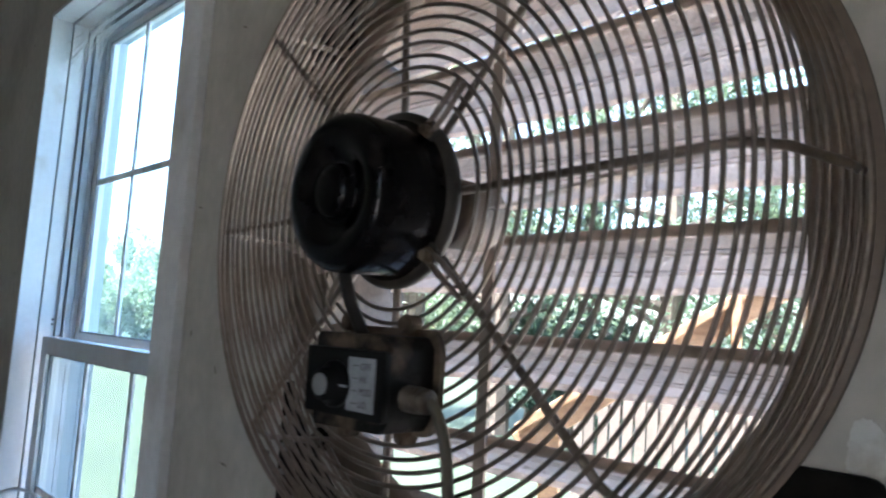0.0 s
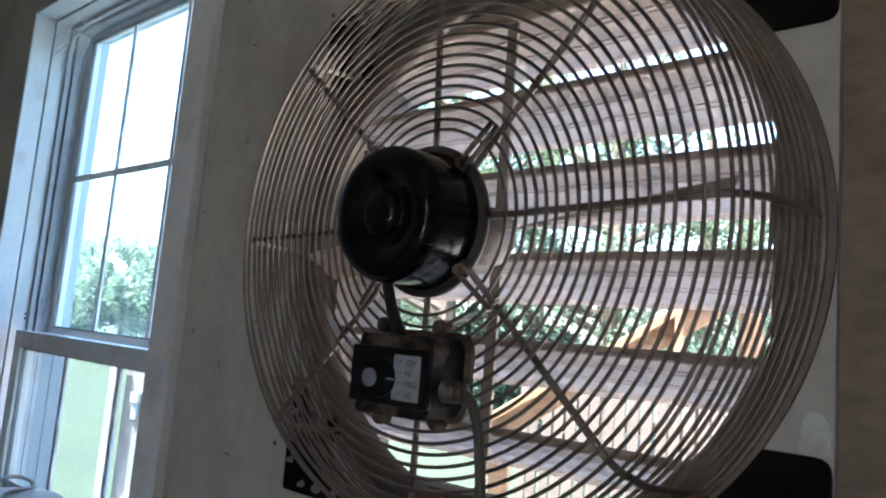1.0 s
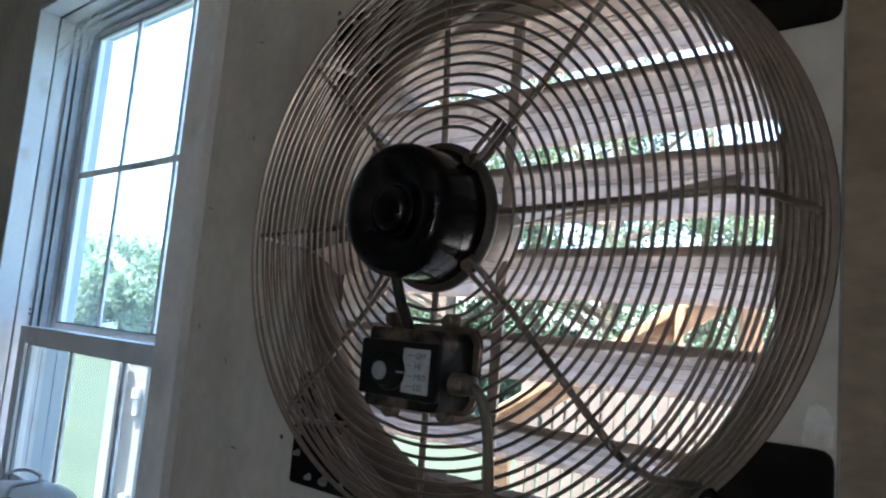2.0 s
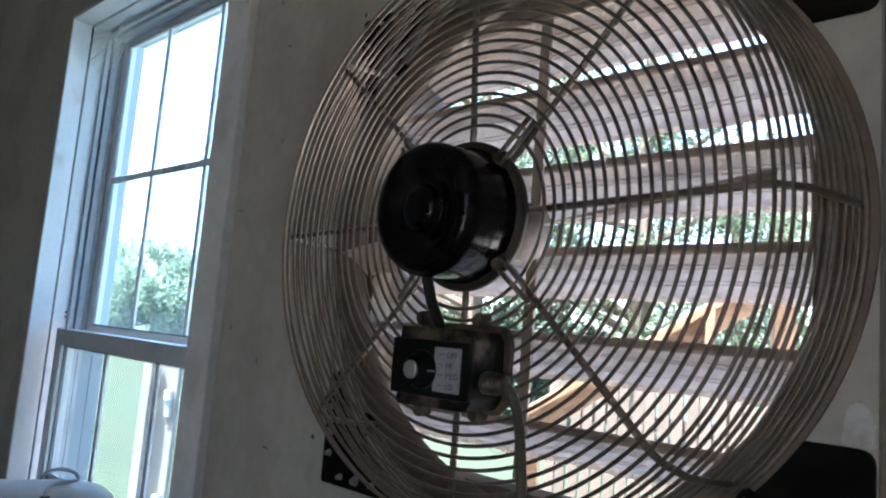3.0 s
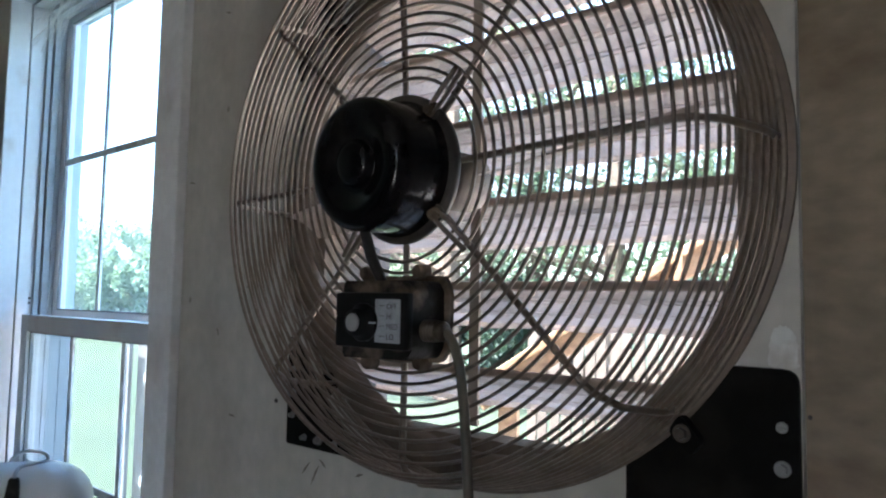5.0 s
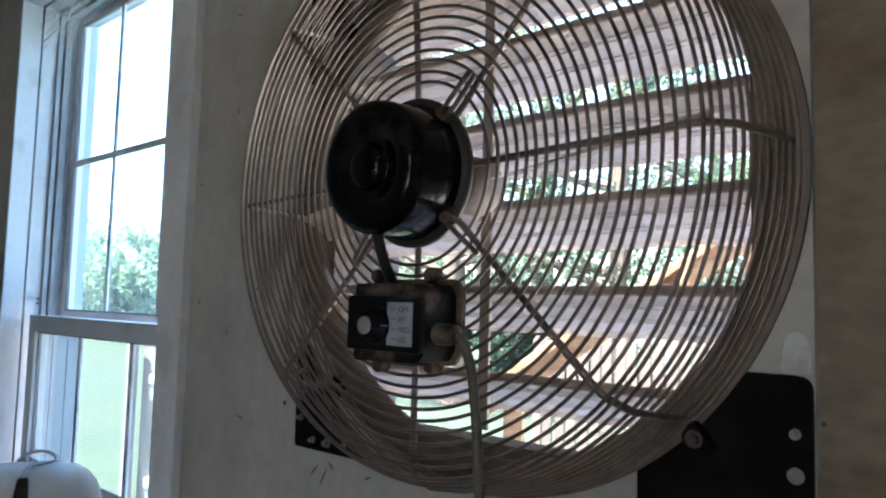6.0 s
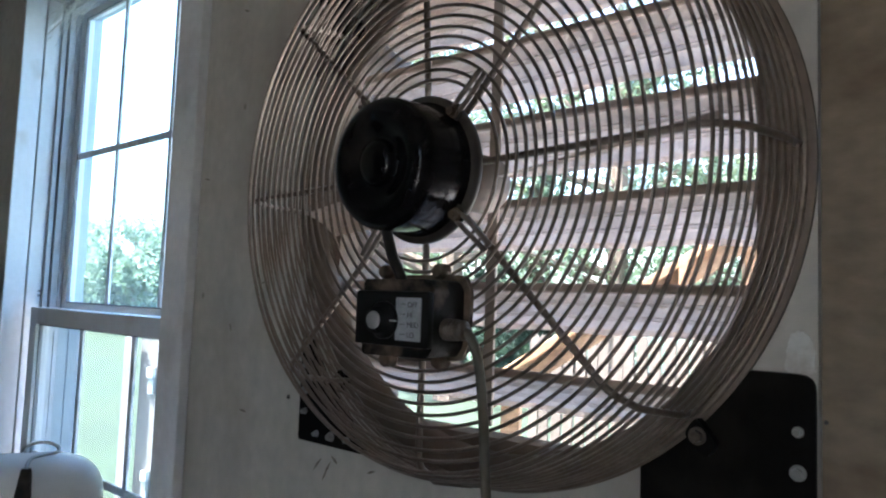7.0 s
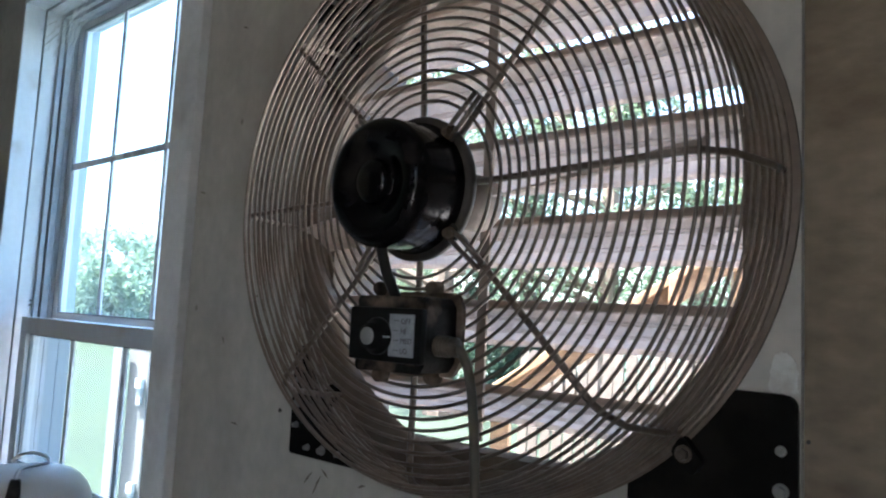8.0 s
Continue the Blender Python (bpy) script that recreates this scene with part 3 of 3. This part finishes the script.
cable_pts = [(0.088, -0.168, -0.166), (0.0945, -0.166, -0.169), (0.0995, -0.163, -0.179), (0.1035, -0.160, -0.196), (0.107, -0.159, -0.22), (0.110, -0.157, -0.26), (0.111, -0.152, -0.32),
             (0.110, -0.130, -0.45), (0.105, -0.09, -0.60), (0.10, -0.06, -0.75), (0.10, -0.045, -0.95), (0.10, -0.045, -ZC + 0.02)]


def smooth_path(pts, n=6):
    out = []
    P = [Vector(p) for p in pts]
    for i in range(len(P) - 1):
        a, b, c, d = P[max(0, i - 1)], P[i], P[i + 1], P[min(len(P) - 1, i + 2)]
        for k in range(n):
            t = k / n
            out.append(0.5 * (2 * b + (c - a) * t + (2 * a - 5 * b + 4 * c - d) * t * t + (3 * b - a - 3 * c + d) * t ** 3))
    return out + [P[-1]]


part("power_cable", sweep(smooth_path(cable_pts), 0.0048, 10), M_CABLE, fan, "grey rubber power cable", smooth=True)

# ---- louvred shutter behind the fan ----
shutter = thing("louvre_shutter", (0, 0, ZC), "gravity louvre shutter with dusty slats blown open", "shutter")
IN = 0.297
part("frame", frame_bm(-0.35, 0.35, -0.35, 0.35, 0.35 - IN, 0.0125, 0.05, 0.048, 0.050, 0.001), M_PLATE, shutter)
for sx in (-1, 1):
    part("jamb", boxed(min(sx * 0.2975, sx * 0.3005), max(sx * 0.2975, sx * 0.3005), 0.0505, 0.150, -0.300, 0.305, 0.0005), M_JAMB, shutter, "dusty side plate, coloured dark for the dim recess")
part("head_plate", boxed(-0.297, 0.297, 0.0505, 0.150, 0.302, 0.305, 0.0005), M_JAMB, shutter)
part("tie_bar", boxed(-0.0265, -0.0115, 0.017, 0.0215, -0.288, 0.282, 0.001), M_SLATBAR, shutter, "vertical tie bar")
SLAT_Z = [0.292, 0.190, 0.088, -0.016, -0.119, -0.224]
SLAT_A = [67, 66, 62, 63.5, 60.5, 60.5]


def slat(angle, seed):
    """A ribbed slat: rolled pivot edge, two ribs and a turned drip edge; hangs from its top edge."""
    rnd = random.Random(seed)
    groove = [(0.0, 0.0), (0.0003, -0.0045), (0.0022, -0.0045), (0.0025, 0.0)]
    prof = [(0.0, 0.0)] + [(c + u, w) for c in (0.029, 0.0365, 0.0625, 0.0700) for u, w in groove]
    prof += [(0.078, -0.0004), (0.088, -0.0016), (0.101, -0.0034), (0.1035, 0.0035)]
    bm = bmesh.new()
    a = radians(angle)
    cols = 28
    grid = []
    for i in range(cols + 1):
        x = -IN + 0.004 + (2 * IN - 0.008) * i / cols
        sag = 0.0012 * math.sin(i * 0.9 + seed) + rnd.uniform(-0.0004, 0.0004)
        col = []
        for s, h in prof:
            d = s
            hh = h + sag * (s / 0.1)
            col.append(bm.verts.new((x, d * math.sin(a) - hh * math.cos(a), -d * math.cos(a) - hh * math.sin(a))))
        grid.append(col)
    for p, q in zip(grid, grid[1:]):
        for k in range(len(prof) - 1):
            bm.faces.new((p[k], q[k], q[k + 1], p[k + 1]))
    bmesh.ops.solidify(bm, geom=bm.faces[:], thickness=0.0012)
    return bm


for k, (z, a) in enumerate(zip(SLAT_Z, SLAT_A)):
    sl = part("slat", slat(a, k), M_SLAT, shutter)
    sl.location = (0, 0.030, z)
    part("pivot_rod", sweep([(-IN + 0.002, -0.001, 0), (IN - 0.002, -0.001, 0)], 0.0058, 8), M_ROD, sl, smooth=True)

# ---- small marks on the wall ----
for x, z, r in ((-0.386, -0.294, 0.0035), (-0.355, 0.366, 0.004), (-0.378, 0.491, 0.0035), (0.015, 0.414, 0.003), (0.359, -0.231, 0.002)):
    y = 0.0 if x < JOINT else -0.002
    nl = part("nail", lathe([(0, -0.002), (r * 0.7, -0.002), (r, -0.0008), (r, 0.0), (0, 0.0)], 12), M_NAIL)
    nl.location = (x, y, ZC + z)
    tagged(nl, "dark nail head in the plywood wall", "nail", "nails in the wall")
smear = []
srnd = random.Random(8)
for x, z in rounded([(0.3330, -0.153), (0.3455, -0.156), (0.3505, -0.170), (0.3510, -0.1905), (0.3245, -0.1905), (0.3275, -0.168)], [0.006, 0.006, 0.006, 0.003, 0.006, 0.007], 7):
    smear.append((min(0.3515, x + srnd.uniform(-0.0011, 0.0011)), max(-0.1912, z + srnd.uniform(-0.0011, 0.0011))))
patch = part("filler_patch", prism(smear, -0.0007, 0.0), M_CAULK)
patch.location = (0, 0, ZC)
tagged(patch, "smear of white filler on the plywood beside the fan", "filler")

chip = part("paint_chip", prism([(-0.655, 0.688), (-0.630, 0.694), (-0.600, 0.712), (-0.566, 0.716), (-0.560, 0.724), (-0.600, 0.730), (-0.622, 0.716), (-0.652, 0.700)], -0.0008, 0.0), material("bare_brown_wood", (0.16, 0.085, 0.055), 0.85, var=0.3, scale=40.0))
chip.location = (0, 0, ZC)
tagged(chip, "patch of bare brown wood where paint has flaked", "paint chip")
for z in (-0.150, -0.163):
    nl = part("nail", lathe([(0, -0.0015), (0.003, -0.0015), (0.0034, 0.0), (0, 0.0)], 10), M_NAIL)
    nl.matrix_world = pose(-1.6388, 0.082, ZC + z, 0, 0, 90)
    tagged(nl, "small nail hole in the white window lining", "nail", "nails in the window lining")

# faint scuffs below the fan and beside the batten
def scuff(x, z, length, lean, seed):
    r = random.Random(seed)
    n = 7
    upper = [(length * (k / n - 0.5), 0.0022 * math.sin(math.pi * k / n) * r.uniform(0.5, 1.2)) for k in range(n + 1)]
    lower = [(length * (k / n - 0.5), -0.0014 * math.sin(math.pi * k / n) * r.uniform(0.3, 1.2) - 0.0003) for k in range(n, -1, -1)]
    ob = part("scuff_mark", prism(upper + lower, -0.0005, 0.0), M_SCUFF)
    ob.matrix_world = pose(x, 0, ZC + z, 0, lean, 0)
    return tagged(ob, "dark scuff in the grubby wall paint", "scuff", "scuffs on the wall")


for k, (x, z, ln, lean) in enumerate(((-0.310, -0.382, 0.026, -48), (-0.290, -0.389, 0.034, -60), (-0.274, -0.370, 0.018, 35), (-0.656, 0.067, 0.020, 12), (-0.555, -0.196, 0.014, 70),
                                      (-0.197, -0.374, 0.016, -20), (-0.505, -0.33, 0.020, 8), (-0.47, -0.12, 0.013, -15), (-0.56, 0.36, 0.018, 20))):
    scuff(x, z, ln, lean, 90 + k)

# ---- white appliance under the window ----
ac = thing("portable_air_conditioner", (-0.872, -0.282, 0, 0, 0, 62), "white rounded plastic appliance standing under the window", "appliance")


def rounded_body(w, d, h, r, edge):
    outline = rounded([(-w / 2, -d / 2), (w / 2, -d / 2), (w / 2, d / 2), (-w / 2, d / 2)], [r] * 4, 8)
    bm = bmesh.new()
    loops = []
    for inset, z in [(0.0, 0.0), (0.0, h - edge)] + [(edge * (1 - math.cos(radians(a))), h - edge * (1 - math.sin(radians(a)))) for a in range(15, 91, 15)]:
        loops.append([bm.verts.new((x * (1 - 2 * inset / w), y * (1 - 2 * inset / d), z)) for x, y in outline])
    for a, b in zip(loops, loops[1:]):
        for k in range(len(a)):
            j = (k + 1) % len(a)
            bm.faces.new((a[k], a[j], b[j], b[k]))
    bm.faces.new(loops[-1])
    bm.faces.new(loops[0][::-1])
    return bm


top = ZC - 0.428
part("housing", rounded_body(0.42, 0.17, top, 0.0845, 0.07), M_APPL, ac, smooth=True)
cord = [(0.075, 0.020, top + 0.002), (0.085, 0.026, top + 0.011), (0.105, 0.028, top + 0.016), (0.128, 0.024, top + 0.010), (0.134, 0.010, top + 0.002),
        (0.118, -0.012, top + 0.003), (0.101, -0.034, top + 0.003), (0.097, -0.054, top - 0.002), (0.097, -0.066, top - 0.010)]
part("cord", sweep(smooth_path(cord), 0.0030, 8), M_CORD, ac, "thin grey power cord", smooth=True)
plug_bm = boxed(0.084, 0.110, -0.090, -0.066, top - 0.055, top - 0.008, 0.005)
for v in plug_bm.verts:
    f = 1 - 0.45 * (v.co.z - top + 0.055) / 0.047
    v.co.x, v.co.y = 0.097 + (v.co.x - 0.097) * f, -0.078 + (v.co.y + 0.078) * f + 0.012 * (1 - f) / 0.45
plug = part("plug", plug_bm, M_DARKCABLE, ac, "dark power plug")
for dx in (0.092, 0.102):
    part("prong", boxed(dx - 0.001, dx + 0.001, -0.082, -0.075, top - 0.072, top - 0.054), M_BOLT, plug)

# ---- outside: ground, patio, fence, stair rail, trees ----
def ground_mesh():
    bm = bmesh.new()
    bmesh.ops.create_grid(bm, x_segments=60, y_segments=60, size=1.0)
    for v in bm.verts:
        a = v.co.copy()
        r = max(abs(a.x), abs(a.y))
        s = 6 * r + 600 * r ** 4
        v.co = Vector((a.x / max(r, 1e-6) * s, a.y / max(r, 1e-6) * s, 0))
        v.co.z = -0.22 + (0.25 * noise.noise(v.co * 0.05) if s > 20 else 0)
    return bm


tagged(part("ground", ground_mesh(), M_GRASS_G, smooth=True), "sunlit green lawn reaching to the horizon", "lawn", kind="structure")
tagged(part("pavement", boxed(-0.75, 3.4, 0.17, 5.6, -0.21, -0.17, 0.008), M_PATIO), "pale sunlit concrete patio slab", "patio", kind="structure")

# unseen slab, added to bounce neutral light indoors
tagged(part("pavement", boxed(-3.4, 3.0, Y_B - 5.0, Y_B - 0.121, -0.21, -0.125, 0.008), M_PATIO), "unseen pale slab added to bounce daylight through the south opening", "pavement", kind="structure")

EYE0 = Vector((0.51, -0.69, 1.21))


def off(az, el, dist):
    a = radians(az)
    return EYE0 + Vector((-math.sin(a) * dist, math.cos(a) * dist, math.tan(radians(el)) * dist))


rail = thing("stair_railing", (0, 0, 0), "sunlit cedar stair railing outside, sloping up", "railing")
A, B = off(37.3, -6.6, 3.4), off(16.5, 7.5, 3.4)
along = (B - A)
flat = Vector((along.x, along.y, 0)).normalized()
side = Vector((-flat.y, flat.x, 0))


def beam(p, q, wide, deep, up=Vector((0, 0, 1))):
    """A squared timber from p to q."""
    d = (q - p).normalized()
    s = d.cross(up).normalized()
    u = s.cross(d)
    bm = bmesh.new()
    vs = []
    for e in (p, q):
        for a, b in ((-1, -1), (1, -1), (1, 1), (-1, 1)):
            vs.append(bm.verts.new(e + s * (a * wide / 2) + u * (b * deep / 2)))
    for f in ((0, 1, 2, 3), (7, 6, 5, 4), (0, 4, 5, 1), (1, 5, 6, 2), (2, 6, 7, 3), (3, 7, 4, 0)):
        bm.faces.new([vs[i] for i in f])
    bmesh.ops.bevel(bm, geom=bm.edges[:], offset=0.004, segments=1, affect="EDGES")
    return bm


down = Vector((0, 0, 1))
part("handrail", beam(A, B, 0.14, 0.038), M_DECKWOOD, rail)
part("top_rail", beam(A - down * 0.075, B - down * 0.075, 0.038, 0.10), M_DECKWOOD, rail)
for u, hi in ((0.11, -0.02), (0.985, 0.06)):
    p = A + along * u + side * 0.07
    part("post", beam(Vector((p.x, p.y, -0.2)), Vector((p.x, p.y, p.z + hi)), 0.09, 0.09, flat), M_DECKWOOD, rail)

p = A + along * 0.73 - side * 0.045
part("baluster", beam(p - down * 0.33, p + down * 0.01, 0.085, 0.036, flat), M_DECKWOOD, rail)

fence = thing("picket_fence", (0, 0, 0), "pale weathered wooden picket fence in the sun", "fence")
F0, F1 = off(33.6, 0, 5.2), off(4, 0, 4.6)
F0.z = F1.z = -0.2
fdir = (F1 - F0)
flen = fdir.length
fdir.normalize()
count = int(flen / 0.088)
rnd = random.Random(4)


def picket_mesh(h):
    return mesh_of(prism([(-0.036, 0), (0.036, 0), (0.036, h - 0.03), (0.018, h), (-0.018, h), (-0.036, h - 0.03)], -0.009, 0.009, 0.002), "picket", M_PICKET)


pm = [picket_mesh(1.16 + 0.02 * k) for k in range(3)]
turn = math.degrees(math.atan2(fdir.y, fdir.x))
for k in range(count):
    p = F0 + fdir * (0.088 * (k + 0.5) + rnd.uniform(-0.006, 0.006))
    ob = new("picket", pm[rnd.randrange(3)])
    ob.parent = fence
    ob.matrix_local = pose(p.x, p.y, p.z + 0.04, 0, rnd.uniform(-0.8, 0.8), turn)
back = Vector((-fdir.y, fdir.x, 0)) * 0.03
for z in (0.3, 0.95):
    part("fence_rail", beam(F0 + back + Vector((0, 0, z)), F1 + back + Vector((0, 0, z)), 0.038, 0.09), M_PICKET, fence)

# pale boards outside the sash window
gate = thing("board_post", (0, 0, 0), "pale painted timber boards with latch blocks outside the window", "post")
for az, w, h in ((64.15, 0.063, 1.16), (62.62, 0.148, 1.19)):
    p = off(az, 0, 5.2)
    part("board", boxed(-w / 2, w / 2, -0.02, 0.02, 0, h, 0.004), M_BOARD, gate).matrix_local = pose(p.x, p.y, -0.2, 0, 0, 28)
for el in (-6.07, -13.36):
    p = off(62.62, el, 5.15)
    part("latch_block", boxed(-0.022, 0.022, -0.02, 0.02, -0.025, 0.038, 0.003), M_TRIM, gate, "small white block").matrix_local = pose(p.x, p.y, p.z, 0, 0, 28)
    # thin grey strip that stands in for the shadow below the block
    part("latch_plate", boxed(-0.017, 0.017, -0.004, 0.02, -0.134, -0.028, 0.001), M_LINER, gate, "grey strip painted as the block's shadow").matrix_local = pose(p.x, p.y, p.z, 0, 0, 28)


def tree(name, place, height, spread, seed, leaves, leaf, mat, label, base=0.25):
    """A tapered trunk with limbs, and a crown of many small leaves in loose clumps."""
    rnd = random.Random(seed)
    t = thing(name, place, label, "tree", "trees beyond the garden")
    bm = sweep([(0, 0, 0), (0.05 * rnd.uniform(-1, 1), 0.05, height * 0.3), (0.1 * rnd.uniform(-1, 1), 0, height * 0.6), (0, 0, height * 0.9)], 0.035 * height, 8, taper=0.2)
    tips = []
    for k in range(11):
        q, z = rnd.uniform(0, 6.28), height * rnd.uniform(base, 0.8)
        ln = spread * rnd.uniform(0.5, 1.0) * (1.1 - z / height * 0.6)
        e = Vector((math.cos(q) * ln, math.sin(q) * ln, z + height * rnd.uniform(0.05, 0.2)))
        sweep([(0, 0, z), (e.x * 0.5, e.y * 0.5, z + (e.z - z) * 0.35), e], 0.012 * height, 6, False, bm, 0.25)
        tips += [e, Vector((e.x * 0.55, e.y * 0.55, z + (e.z - z) * 0.5))]
    tips.append(Vector((0, 0, height * 0.95)))
    part("trunk", bm, M_BARK, t)
    n_clump = 46
    clumps = []
    for k in range(n_clump):
        c = rnd.choice(tips) + Vector((rnd.gauss(0, spread * 0.22), rnd.gauss(0, spread * 0.22), rnd.gauss(0, height * 0.07)))
        clumps.append((c, spread * rnd.uniform(0.14, 0.32)))
    verts, faces = [], []
    for k in range(leaves):
        c, r = clumps[rnd.randrange(n_clump)]
        d = Vector((rnd.gauss(0, 1), rnd.gauss(0, 1), rnd.gauss(0, 0.75))).normalized() * (r * rnd.uniform(0.3, 1.0) ** 0.6)
        p = c + d
        if p.z < 0.05:
            continue
        n = Vector((rnd.gauss(0, 1), rnd.gauss(0, 1), rnd.gauss(0.4, 1))).normalized()
        a = n.orthogonal().normalized()
        a.rotate(Matrix.Rotation(rnd.uniform(0, 6.28), 3, n))
        b = n.cross(a)
        s = leaf * rnd.uniform(0.6, 1.3)
        i = len(verts)
        verts += [p - a * s, p + b * s * 0.45 + n * s * 0.12, p + a * s, p - b * s * 0.45 + n * s * 0.12]
        faces.append((i, i + 1, i + 2, i + 3))
    me = bpy.data.meshes.new("crown")
    me.from_pydata(verts, [], faces)
    me.materials.append(mat)
    cr = new("crown", me)
    cr.parent = t
    tagged(cr, kind="stuff")
    return t


def at(az, dist):
    p = off(az, 0, dist)
    return (p.x, p.y, -0.22)


for i, (az, dist, h, sp, mat) in enumerate(((12, 11, 3.3, 2.0, M_LEAF), (20, 12, 3.7, 2.3, M_LEAF), (27, 10, 3.9, 2.1, M_LEAF_D), (33, 11, 4.2, 2.3, M_LEAF),
                                            (40, 10.5, 3.9, 2.2, M_LEAF_D), (47, 12, 3.8, 2.4, M_LEAF), (48, 12, 4.4, 1.7, M_LEAF))):
    tree("tree", at(az, dist), h * (1.62 if az > 18 else 1.3), sp, 10 + i, 9500, 0.048, mat, "leafy green broadleaf tree in bright sunlight", 0.2)
for i, (az, dist, h, sp) in enumerate(((61.0, 30, 3.4, 2.2), (64.3, 27, 3.7, 2.3), (66.6, 29, 3.3, 2.2), (69, 31, 4.0, 2.6), (72.5, 34, 4.0, 2.6), (57.5, 32, 4.0, 2.6), (50.5, 28, 4.0, 2.7), (43.5, 26, 3.8, 2.6), (38.0, 27, 4.2, 2.8))):
    tree("tree", at(az, dist), h, sp, 40 + i, 8000, 0.10, M_LEAF, "distant leafy green tree beyond the lawn", 0.15)
for i, (az, dist) in enumerate(((37.6, 11.0), (35.6, 10.4), (33.0, 10.8), (30.8, 10.2))):
    tree("shrub", at(az, dist), 1.7, 0.62, 70 + i, 7000, 0.04, M_LEAF_S, "dark green garden shrub behind the stair railing", 0.1)
